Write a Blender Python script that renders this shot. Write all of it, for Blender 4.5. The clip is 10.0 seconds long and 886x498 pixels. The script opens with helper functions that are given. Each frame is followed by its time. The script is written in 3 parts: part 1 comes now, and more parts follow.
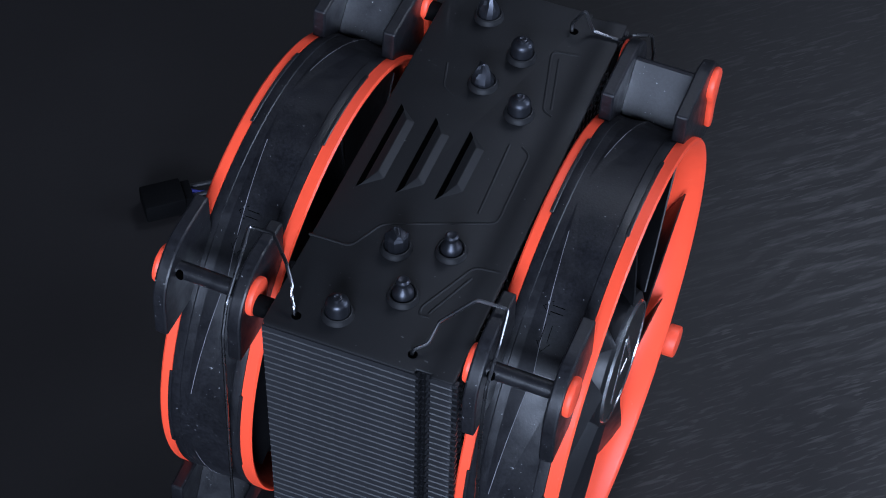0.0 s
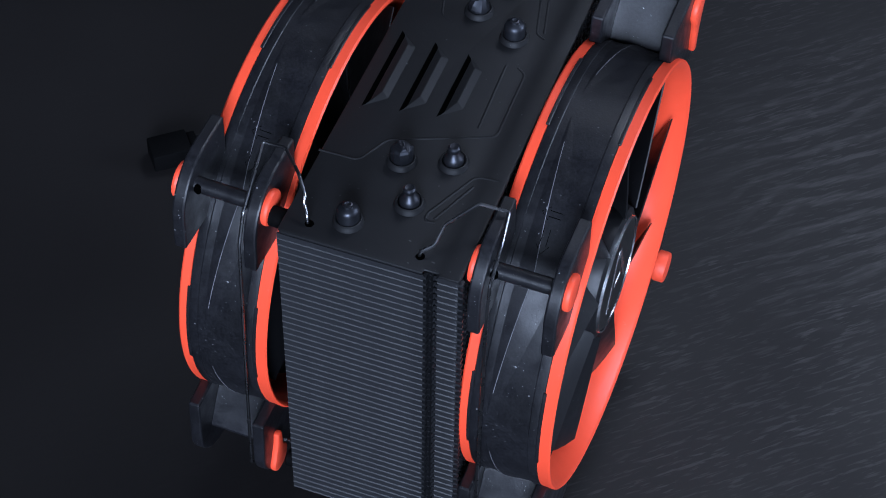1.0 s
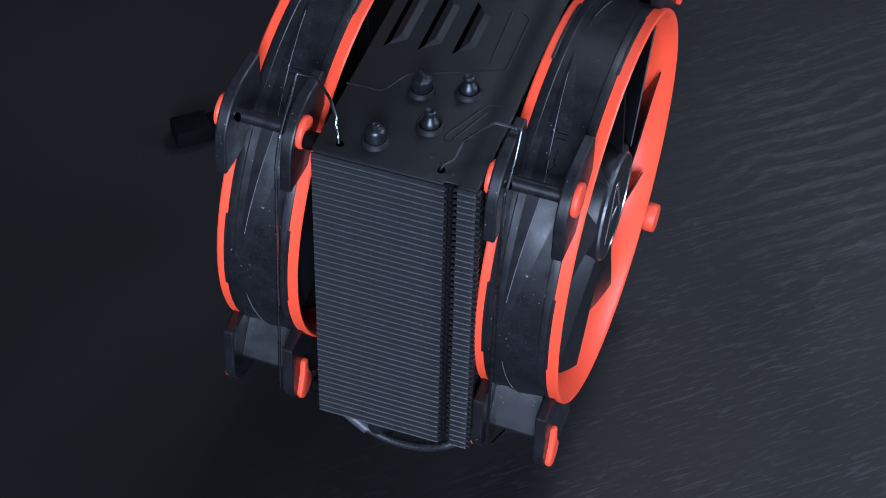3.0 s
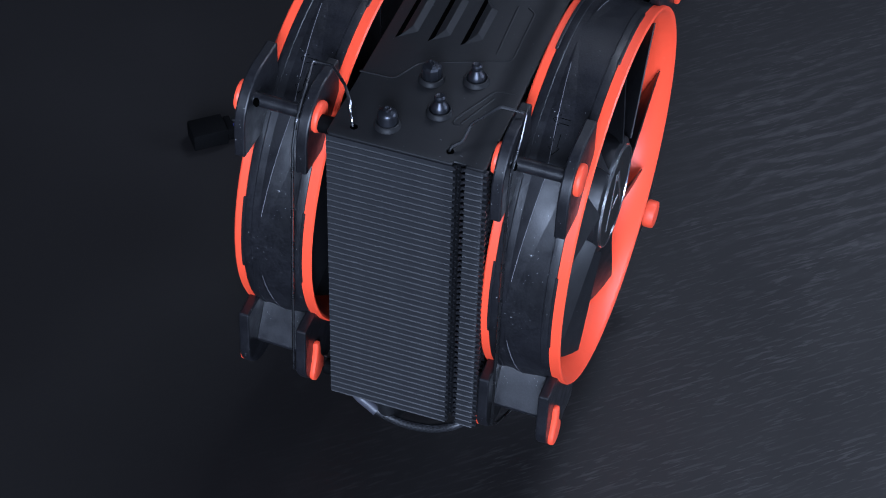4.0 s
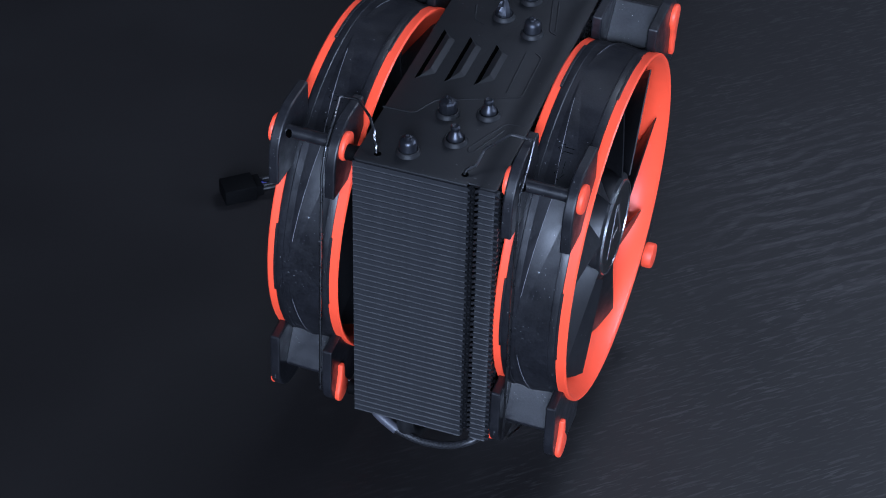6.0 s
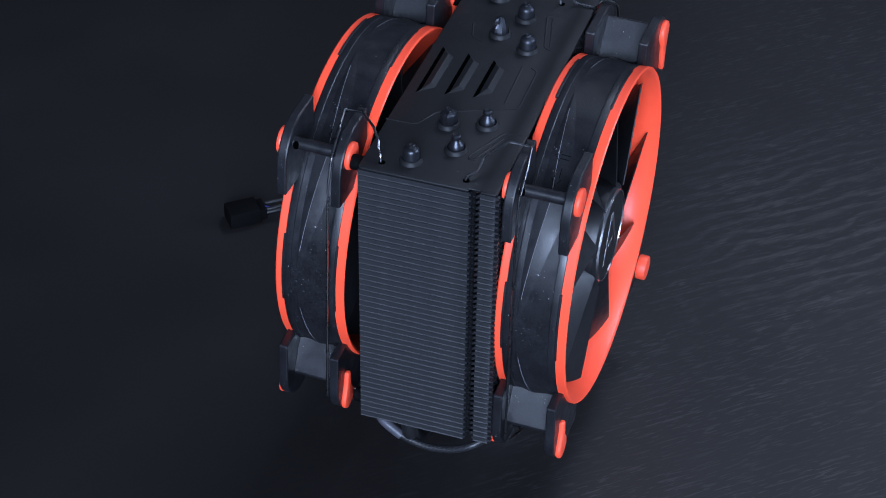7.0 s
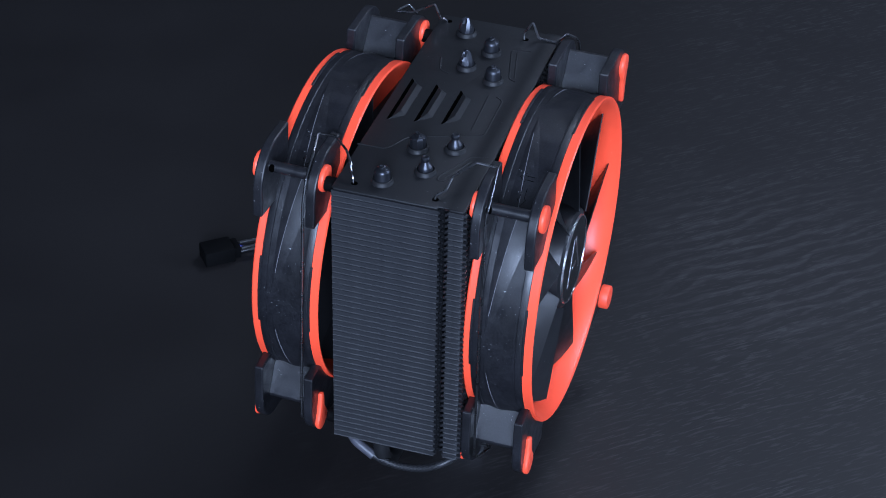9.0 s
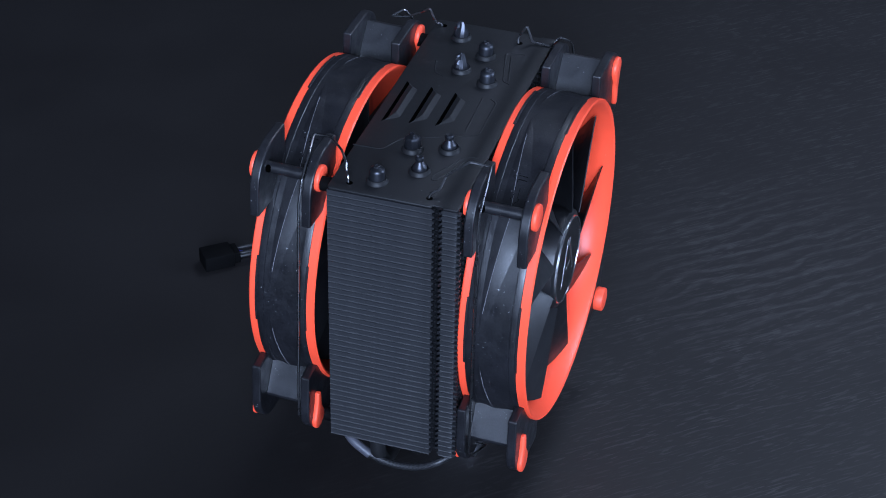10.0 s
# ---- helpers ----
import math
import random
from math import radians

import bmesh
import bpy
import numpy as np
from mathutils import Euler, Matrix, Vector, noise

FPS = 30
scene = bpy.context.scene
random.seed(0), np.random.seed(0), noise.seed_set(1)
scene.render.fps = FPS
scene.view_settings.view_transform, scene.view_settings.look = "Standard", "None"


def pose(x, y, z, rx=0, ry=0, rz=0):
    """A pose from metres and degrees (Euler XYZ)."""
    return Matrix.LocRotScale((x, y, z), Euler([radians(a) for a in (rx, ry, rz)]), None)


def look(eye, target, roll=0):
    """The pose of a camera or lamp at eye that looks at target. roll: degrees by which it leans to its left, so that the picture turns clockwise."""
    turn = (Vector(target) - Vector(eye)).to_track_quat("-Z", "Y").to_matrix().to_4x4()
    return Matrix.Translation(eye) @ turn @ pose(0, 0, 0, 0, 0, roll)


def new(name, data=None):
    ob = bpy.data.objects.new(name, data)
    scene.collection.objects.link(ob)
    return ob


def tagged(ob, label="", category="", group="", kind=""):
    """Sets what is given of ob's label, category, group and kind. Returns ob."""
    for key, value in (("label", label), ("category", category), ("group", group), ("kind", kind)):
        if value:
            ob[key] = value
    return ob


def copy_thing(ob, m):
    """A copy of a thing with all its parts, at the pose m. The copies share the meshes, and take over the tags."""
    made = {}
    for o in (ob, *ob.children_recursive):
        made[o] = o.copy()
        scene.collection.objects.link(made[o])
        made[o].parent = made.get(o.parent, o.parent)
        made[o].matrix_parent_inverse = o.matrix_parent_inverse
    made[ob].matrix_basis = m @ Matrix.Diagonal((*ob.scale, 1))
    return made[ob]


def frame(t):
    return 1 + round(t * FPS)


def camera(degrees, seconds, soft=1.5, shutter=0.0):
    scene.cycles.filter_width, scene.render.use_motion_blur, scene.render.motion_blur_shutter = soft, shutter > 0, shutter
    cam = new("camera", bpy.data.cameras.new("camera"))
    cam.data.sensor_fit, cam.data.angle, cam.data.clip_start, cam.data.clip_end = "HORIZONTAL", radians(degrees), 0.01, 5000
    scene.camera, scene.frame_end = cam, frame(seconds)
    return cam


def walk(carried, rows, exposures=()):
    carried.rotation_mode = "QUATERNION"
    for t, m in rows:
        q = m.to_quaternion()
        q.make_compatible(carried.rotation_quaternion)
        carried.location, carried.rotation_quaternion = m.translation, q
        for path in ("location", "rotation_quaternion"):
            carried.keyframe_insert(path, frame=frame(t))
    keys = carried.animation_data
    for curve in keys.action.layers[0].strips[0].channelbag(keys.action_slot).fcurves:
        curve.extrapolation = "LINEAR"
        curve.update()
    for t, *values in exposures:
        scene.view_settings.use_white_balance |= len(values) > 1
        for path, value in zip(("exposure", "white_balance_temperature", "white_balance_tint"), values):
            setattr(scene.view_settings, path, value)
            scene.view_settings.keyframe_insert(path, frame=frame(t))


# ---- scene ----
cam = camera(23.0, 10.0, soft=1.0)
PATH = [
    (0, (0.1183, -0.3279, 0.5308), (-0.0144, 0.0315, 0.0691), 1.55),
    (0.5, (0.1222, -0.3473, 0.5324), (-0.0087, 0.0152, 0.0726), 1.37),
    (1, (0.1272, -0.3687, 0.5345), (-0.0023, -0.0010, 0.0784), 1.11),
    (1.5, (0.1290, -0.3901, 0.5360), (0.0009, -0.0173, 0.0836), 1.16),
    (2, (0.1315, -0.4092, 0.5398), (0.0036, -0.0275, 0.0949), 1.30),
    (2.5, (0.1346, -0.4273, 0.5400), (0.0085, -0.0386, 0.1007), 1.42),
    (4, (0.1484, -0.4804, 0.5442), (0.0162, -0.0746, 0.1225), 1.77),
    (4.5, (0.1557, -0.4972, 0.5474), (0.0199, -0.0850, 0.1331), 1.80),
    (5, (0.1627, -0.5145, 0.5512), (0.0233, -0.0948, 0.1457), 1.71),
    (5.5, (0.1665, -0.5322, 0.5538), (0.0247, -0.1058, 0.1563), 1.62),
    (7, (0.1753, -0.5837, 0.5552), (0.0306, -0.1380, 0.1805), 0.95),
    (7.5, (0.1785, -0.5991, 0.5531), (0.0367, -0.1458, 0.1865), 0.75),
    (8, (0.1805, -0.6075, 0.5510), (0.0412, -0.1488, 0.1902), 1.09),
    (8.5, (0.1831, -0.6154, 0.5500), (0.0443, -0.1524, 0.1944), 1.42),
    (9, (0.1863, -0.6232, 0.5491), (0.0451, -0.1574, 0.1982), 1.34),
    (9.5, (0.1915, -0.6277, 0.5473), (0.0479, -0.1599, 0.2001), 1.07),
    (10, (0.1951, -0.6345, 0.5468), (0.0502, -0.1653, 0.2020), 1.06),
]
walk(cam, [(t, look(eye, target, roll)) for t, eye, target, roll in PATH], [(0.0, 0.02, 5300, 14), (2.5, 0.14, 5250, 14), (5.5, 0.20, 5150, 14), (10.0, 0.32, 5000, 14)])

# ---------------------------------------------------------------- world and light
world = bpy.data.worlds.new("world")
scene.world = world
world.use_nodes = True
wn = world.node_tree
sky = wn.nodes.new("ShaderNodeTexSky")
sky.sky_type = "NISHITA"
sky.sun_disc = False
sky.sun_elevation = radians(40)
sky.sun_rotation = radians(60)
wn.links.new(sky.outputs[0], wn.nodes["Background"].inputs[0])
wn.nodes["Background"].inputs[1].default_value = 0.08


def area_lamp(name, eye, target, sx, sy, watts, colour):
    data = bpy.data.lights.new(name, "AREA")
    data.shape, data.size, data.size_y = "RECTANGLE", sx, sy
    data.energy, data.color = watts, colour
    ob = new(name, data)
    ob.matrix_world = look(eye, target)
    return ob


# daylight in the opening of the window, and the lamp under the ceiling
area_lamp("window_daylight", (1.86, 0.75, 0.85), (0, 0.1, 0.1), 1.0, 1.1, 24, (0.86, 0.92, 1.0))
area_lamp("rear_window_daylight", (0.53, -1.86, 0.95), (0, 0, 0.1), 0.9, 0.8, 68, (0.86, 0.92, 1.0))
area_lamp("ceiling_lamp_light", (0.32, 1.15, 1.60), (0.1, 0.1, 0), 0.70, 0.40, 7.0, (0.98, 0.97, 0.97))

# ---------------------------------------------------------------- materials


class Mat:
    """A node material with a principled shader and short ways to add nodes."""

    def __init__(self, name, colour, rough=0.5, metal=0.0, spec=0.5):
        self.m = bpy.data.materials.new(name)
        self.m.use_nodes = True
        self.t = self.m.node_tree
        self.b = self.t.nodes["Principled BSDF"]
        self.b.inputs["Base Color"].default_value = (*colour, 1)
        self.b.inputs["Roughness"].default_value = rough
        self.b.inputs["Metallic"].default_value = metal
        self.b.inputs["Specular IOR Level"].default_value = spec

    def node(self, kind, **inputs):
        n = self.t.nodes.new(kind)
        for k, v in inputs.items():
            n.inputs[k.replace("_", " ")].default_value = v
        return n

    def link(self, a, b):
        self.t.links.new(a, b)

    def coords(self, scale=(1, 1, 1), rot=(0, 0, 0)):
        tc = self.t.nodes.new("ShaderNodeTexCoord")
        turn = self.t.nodes.new("ShaderNodeMapping")
        turn.inputs["Rotation"].default_value = rot
        self.link(tc.outputs["Object"], turn.inputs["Vector"])
        mp = self.t.nodes.new("ShaderNodeMapping")
        mp.inputs["Scale"].default_value = scale
        self.link(turn.outputs[0], mp.inputs["Vector"])
        return mp.outputs[0]

    def noise(self, vec, scale, detail=3, rough=0.55, distortion=0.0):
        n = self.node("ShaderNodeTexNoise", Scale=scale, Detail=detail, Roughness=rough, Distortion=distortion)
        self.link(vec, n.inputs["Vector"])
        return n.outputs["Fac"]

    def ramp(self, fac, *stops):
        r = self.t.nodes.new("ShaderNodeValToRGB")
        els = r.color_ramp.elements
        while len(els) < len(stops):
            els.new(0.5)
        for e, (p, c) in zip(els, stops):
            e.position = p
            e.color = (c, c, c, 1) if isinstance(c, (int, float)) else (*c, 1)
        self.link(fac, r.inputs[0])
        return r.outputs[0]

    def mix(self, fac, a, b):
        n = self.t.nodes.new("ShaderNodeMix")
        n.data_type = "RGBA"
        for sock, v in ((n.inputs[0], fac), (n.inputs[6], a), (n.inputs[7], b)):
            if isinstance(v, tuple):
                sock.default_value = (*v, 1)
            elif isinstance(v, (int, float)):
                sock.default_value = v
            else:
                self.link(v, sock)
        return n.outputs[2]

    def bump(self, height, strength, distance):
        n = self.node("ShaderNodeBump", Strength=strength, Distance=distance)
        self.link(height, n.inputs["Height"])
        old = self.b.inputs["Normal"].links
        if old:
            self.link(old[0].from_socket, n.inputs["Normal"])
        self.link(n.outputs[0], self.b.inputs["Normal"])

    def set(self, name, socket):
        self.link(socket, self.b.inputs[name])


def dusty(name, colour, rough, dust, spec=0.5, metal=0.0, speck=900, fine=2500, grain=0.00003, patchy=0.25, mottle=0.0):
    """A moulded or painted surface with fine texture, faint patches and sparse pale dust specks."""
    m = Mat(name, colour, rough, metal, spec)
    v = m.coords()
    patch = m.ramp(m.noise(v, 60, 4), (0.3, 1 - patchy), (0.75, 1 + patchy))
    mul = m.t.nodes.new("ShaderNodeMix")
    mul.data_type, mul.blend_type = "RGBA", "MULTIPLY"
    mul.inputs[0].default_value = 1
    mul.inputs[6].default_value = (*colour, 1)
    m.link(patch, mul.inputs[7])
    tone = mul.outputs[2]
    if mottle:
        # fine handling marks and dust film, uneven from place to place
        film = m.t.nodes.new("ShaderNodeMix")
        film.data_type, film.blend_type = "RGBA", "MULTIPLY"
        film.inputs[0].default_value = 1
        m.link(tone, film.inputs[6])
        m.link(m.ramp(m.noise(v, 1300, 5, 0.75), (0.36, 1 - mottle), (0.68, 1 + 2.5 * mottle)), film.inputs[7])
        tone = film.outputs[2]
    specks = m.ramp(m.noise(v, speck, 1, 0.4), (0.74, 0.0), (0.80, 1.0))
    sparse = m.ramp(m.noise(v, 140, 2), (0.46, 0.0), (0.62, 1.0))
    both = m.t.nodes.new("ShaderNodeMath")
    both.operation = "MULTIPLY"
    m.link(specks, both.inputs[0])
    m.link(sparse, both.inputs[1])
    amt = m.t.nodes.new("ShaderNodeMath")
    amt.operation = "MULTIPLY"
    m.link(both.outputs[0], amt.inputs[0])
    amt.inputs[1].default_value = dust
    m.set("Base Color", m.mix(amt.outputs[0], tone, (0.45, 0.46, 0.48)))
    m.set("Roughness", m.ramp(m.noise(v, 220, 3), (0.3, rough * (1 - 0.6 * patchy)), (0.7, min(1, rough * (1 + 0.7 * patchy)))))
    m.bump(m.noise(v, fine, 2), 0.35, grain)
    return m.m


M_RED = dusty("red_plastic", (0.95, 0.088, 0.034), 0.38, 0.06, spec=0.4, patchy=0.06)
M_PAD = dusty("red_rubber", (0.93, 0.088, 0.034), 0.48, 0.15)
M_BLACK = dusty("black_fan_plastic", (0.0080, 0.0080, 0.0096), 0.38, 0.9, spec=0.46, speck=1500, fine=1900, grain=0.00008, patchy=0.4, mottle=0.4)
M_ROTOR = dusty("black_rotor_plastic", (0.007, 0.007, 0.008), 0.44, 0.3, spec=0.4)
M_FIN = dusty("black_coated_aluminium", (0.0172, 0.0176, 0.0198), 0.40, 0.15, spec=0.6)
M_PLATE = dusty("black_powder_coat", (0.0082, 0.0082, 0.0090), 0.54, 0.16, spec=0.38, patchy=0.08)
M_TIP = dusty("black_nickel", (0.046, 0.048, 0.056), 0.40, 0.1, metal=0.85)
M_WIRE = dusty("black_steel_wire", (0.26, 0.26, 0.27), 0.28, 0.1, metal=1.0)
# light grey that paints a highlight along the casing's crests
M_CREST = dusty("crest_highlight_grey", (0.20, 0.20, 0.215), 0.30, 0.3, patchy=0.6)
M_CHROME = Mat("silver_print", (0.62, 0.63, 0.65), 0.26, 1.0).m
M_BADGE = Mat("gloss_black_badge", (0.008, 0.008, 0.009), 0.08).m
# near-black in place of shade inside slots and holes; also arrow lines
M_GAP = Mat("flat_black", (0.0008, 0.0008, 0.0008), 0.9, 0.0, 0.0).m
M_STEEL = dusty("dark_base_metal", (0.12, 0.12, 0.13), 0.35, 0.1, metal=0.9)
M_PLUG = dusty("black_connector_plastic", (0.002, 0.002, 0.0022), 0.75, 0.02, spec=0.06)
M_SHRINK = dusty("grey_heat_shrink", (0.06, 0.06, 0.072), 0.42, 0.3)
M_BLUE = Mat("blue_wire_jacket", (0.015, 0.02, 0.24), 0.5).m
M_LEAD = Mat("black_wire_jacket", (0.009, 0.009, 0.010), 0.5).m
M_WALL = dusty("painted_wall", (0.045, 0.046, 0.051), 0.8, 0.0, speck=40, fine=300, grain=0.0002)
M_FLOOR = dusty("floor_boards", (0.16, 0.13, 0.10), 0.6, 0.0, speck=40, fine=300, grain=0.0002)


def braided():
    m = Mat("black_braided_sleeve", (0.03, 0.03, 0.033), 0.45)
    v = m.coords()
    w = m.node("ShaderNodeTexChecker", Scale=1400)
    m.link(v, w.inputs["Vector"])
    m.set("Base Color", m.mix(w.outputs["Fac"], (0.003, 0.003, 0.0035), (0.022, 0.022, 0.025)))
    m.bump(w.outputs["Fac"], 0.6, 0.0002)
    return m.m


def black_wood():
    """Black-brown stained wood: long open pores along the grain, arched early wood bands, faint smears."""
    m = Mat("black_stained_wood", (0.012, 0.011, 0.012), 0.42, 0.0, 0.35)
    along = (0, 0, radians(-42))
    base = m.coords(rot=along)
    # short open pores, fine and coarse, painted paler towards +x where light catches them
    pv = m.coords(scale=(150, 960, 60), rot=along)
    pores = m.ramp(m.noise(pv, 1.0, 2, 0.5), (0.565, 0.0), (0.675, 0.8))
    pv2 = m.coords(scale=(75, 620, 60), rot=along)
    pores2 = m.ramp(m.noise(pv2, 1.0, 2, 0.5), (0.565, 0.0), (0.675, 0.8))
    mx = m.t.nodes.new("ShaderNodeMath")
    mx.operation = "MAXIMUM"
    m.link(pores, mx.inputs[0])
    m.link(pores2, mx.inputs[1])
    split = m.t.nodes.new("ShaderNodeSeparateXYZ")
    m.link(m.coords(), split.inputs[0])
    # fades the grain colour towards -x, imitating the weaker light there
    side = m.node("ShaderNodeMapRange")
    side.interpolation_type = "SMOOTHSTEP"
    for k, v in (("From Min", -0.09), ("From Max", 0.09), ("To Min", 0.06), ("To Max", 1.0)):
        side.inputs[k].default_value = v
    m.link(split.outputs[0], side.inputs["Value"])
    patchy = m.ramp(m.noise(m.coords(scale=(22, 60, 1), rot=along), 1.0, 3), (0.36, 0.25), (0.66, 1.0))

    def times(a, b):
        n = m.t.nodes.new("ShaderNodeMath")
        n.operation = "MULTIPLY"
        m.link(a, n.inputs[0])
        m.link(b, n.inputs[1])
        return n.outputs[0]

    grain = times(times(mx.outputs[0], side.outputs[0]), patchy)
    # wavy early wood lines, strongest in one patch of the board
    fig = m.coords(scale=(22, 40, 1), rot=along)
    bands = m.node("ShaderNodeTexWave", Scale=1.0, Distortion=9.0, Detail=2.0)
    bands.inputs["Detail Scale"].default_value = 0.9
    bands.wave_type, bands.bands_direction = "BANDS", "Y"
    m.link(fig, bands.inputs["Vector"])
    figure = m.ramp(bands.outputs["Fac"], (0.58, 0.0), (0.94, 0.8))
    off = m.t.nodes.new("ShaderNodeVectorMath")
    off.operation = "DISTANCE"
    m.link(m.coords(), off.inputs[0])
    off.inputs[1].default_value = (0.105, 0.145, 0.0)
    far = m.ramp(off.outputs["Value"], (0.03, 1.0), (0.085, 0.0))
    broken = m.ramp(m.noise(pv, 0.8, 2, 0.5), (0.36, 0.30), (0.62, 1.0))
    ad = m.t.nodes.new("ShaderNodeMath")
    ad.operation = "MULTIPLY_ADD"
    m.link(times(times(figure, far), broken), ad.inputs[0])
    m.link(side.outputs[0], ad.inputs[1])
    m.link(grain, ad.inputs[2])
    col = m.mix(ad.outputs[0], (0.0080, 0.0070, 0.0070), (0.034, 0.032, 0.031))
    m.set("Base Color", col)
    smear = m.ramp(m.noise(base, 14, 3), (0.3, 0.44), (0.7, 0.54))
    m.set("Roughness", m.mix(ad.outputs[0], smear, (0.40, 0.40, 0.40)))
    m.bump(ad.outputs[0], 0.22, 0.0001)
    m.bump(m.noise(base, 700, 2), 0.2, 0.00004)
    return m.m


M_BRAID = braided()
M_WOOD = black_wood()

# ---------------------------------------------------------------- mesh helpers (millimetres, fin corner as origin)
OFF = Vector((-0.024, -0.060, 0.028))


def at_mm(p):
    return Vector(p) * 0.001 + OFF


def smooth_by_angle(me, angle=35):
    me.polygons.foreach_set("use_smooth", [True] * len(me.polygons))
    me.set_sharp_from_angle(angle=radians(angle))


def thing(name, base, label, category, group="", kind=""):
    ob = new(name)
    ob.empty_display_size = 0.01
    ob.location = base
    return tagged(ob, label, category, group, kind)


def part(name, bm, material, parent, label="", smooth=35):
    """Links a bmesh, in millimetres from the fin corner, as one mesh under a thing or a part."""
    root = Vector((0, 0, 0))
    up = parent
    while up is not None:
        root += up.location
        up = up.parent
    for v in bm.verts:
        v.co = at_mm(v.co) - root
    me = bpy.data.meshes.new(name)
    bmesh.ops.recalc_face_normals(bm, faces=bm.faces)
    bm.to_mesh(me)
    bm.free()
    me.materials.append(material)
    smooth_by_angle(me, smooth)
    ob = new(name, me)
    ob.parent = parent
    if label:
        ob["label"] = label
    return ob


def prism(outline, x0, x1, axis=0, bm=None):
    """Extrudes a closed outline, given in the two other axes, from x0 to x1 along the axis."""
    bm = bm or bmesh.new()

    def place(a, b, c):
        return (c, a, b) if axis == 0 else (a, c, b) if axis == 1 else (a, b, c)

    lo = [bm.verts.new(place(a, b, x0)) for a, b in outline]
    hi = [bm.verts.new(place(a, b, x1)) for a, b in outline]
    n = len(outline)
    bm.faces.new(lo)
    bm.faces.new(hi[::-1])
    for i in range(n):
        bm.faces.new((lo[i], hi[i], hi[(i + 1) % n], lo[(i + 1) % n]))
    return bm


def bevelled(bm, width, segments=2, angle=30):
    bmesh.ops.recalc_face_normals(bm, faces=bm.faces)
    edges = [e for e in bm.edges if len(e.link_faces) == 2 and e.calc_face_angle(0) > radians(angle)]
    bmesh.ops.bevel(bm, geom=edges, offset=width, segments=segments, affect="EDGES", profile=0.5, clamp_overlap=True)
    return bm


def box(x0, x1, y0, y1, z0, z1, bm=None):
    return prism([(x0, y0), (x1, y0), (x1, y1), (x0, y1)], z0, z1, axis=2, bm=bm)


def lathe(profile, centre, axis=2, n=28, bm=None):
    """Turns a profile of (radius, height) about an axis through the centre."""
    bm = bm or bmesh.new()
    rings = []
    for r, h in profile:
        ring = []
        for i in range(n if r > 1e-6 else 1):
            a = 2 * math.pi * i / n
            u, w = r * math.cos(a), r * math.sin(a)
            p = (u, w, h) if axis == 2 else (h, u, w)
            ring.append(bm.verts.new(Vector(centre) + Vector(p)))
        rings.append(ring)
    for a, b in zip(rings, rings[1:]):
        for i in range(n):
            j = (i + 1) % n
            if len(a) == 1 and len(b) == 1:
                continue
            if len(a) == 1:
                bm.faces.new((a[0], b[i], b[j]))
            elif len(b) == 1:
                bm.faces.new((a[i], b[0], a[j]))
            else:
                bm.faces.new((a[i], b[i], b[j], a[j]))
    return bm


def rounded(points, radius, steps=4):
    """A polyline with its inner corners rounded."""
    pts = [Vector(p) for p in points]
    out = [pts[0]]
    for a, b, c in zip(pts, pts[1:], pts[2:]):
        d = min(radius, (a - b).length * 0.45, (c - b).length * 0.45)
        p, q = b + (a - b).normalized() * d, b + (c - b).normalized() * d
        for k in range(steps + 1):
            s = k / steps
            out.append(p * (1 - s) ** 2 + b * (2 * s * (1 - s)) + q * s * s)
    out.append(pts[-1])
    return out


def tube(points, radius, sides=8, bm=None, squash=1.0):
    """A round rod along a polyline."""
    bm = bm or bmesh.new()
    pts = [Vector(p) for p in points]
    d0 = (pts[1] - pts[0]).normalized()
    side = d0.orthogonal().normalized()
    rings = []
    for i, p in enumerate(pts):
        d = (pts[min(i + 1, len(pts) - 1)] - pts[max(i - 1, 0)]).normalized()
        side = (side - d * side.dot(d)).normalized()
        other = d.cross(side)
        rings.append([bm.verts.new(p + side * (radius * math.cos(2 * math.pi * k / sides)) + other * (radius * squash * math.sin(2 * math.pi * k / sides))) for k in range(sides)])
    for a, b in zip(rings, rings[1:]):
        for k in range(sides):
            bm.faces.new((a[k], a[(k + 1) % sides], b[(k + 1) % sides], b[k]))
    bm.faces.new(rings[0][::-1])
    bm.faces.new(rings[-1])
    return bm


# ---------------------------------------------------------------- room and table
def slab(name, lo, hi, material, label, category):
    """A plain slab in metres, as part of the setting."""
    bm = bmesh.new()
    bmesh.ops.create_cube(bm, size=1, matrix=Matrix.LocRotScale((Vector(lo) + Vector(hi)) / 2, None, Vector(hi) - Vector(lo)))
    me = bpy.data.meshes.new(name)
    bm.to_mesh(me)
    bm.free()
    me.materials.append(material)
    return tagged(new(name, me), label, category, kind="structure")


slab("floor", (-2.0, -2.0, -0.80), (2.0, 2.0, -0.75), M_FLOOR, "plain brown wooden floor under the table", "floor")
slab("ceiling", (-2.0, -2.0, 1.75), (2.0, 2.0, 1.80), M_WALL, "plain pale painted ceiling of the room", "ceiling")
slab("wall_west", (-2.0, -2.0, -0.75), (-1.9, 2.0, 1.75), M_WALL, "plain grey painted wall of the room", "wall")
slab("wall_north", (-1.9, 1.9, -0.75), (1.9, 2.0, 1.75), M_WALL, "plain grey painted wall of the room", "wall")


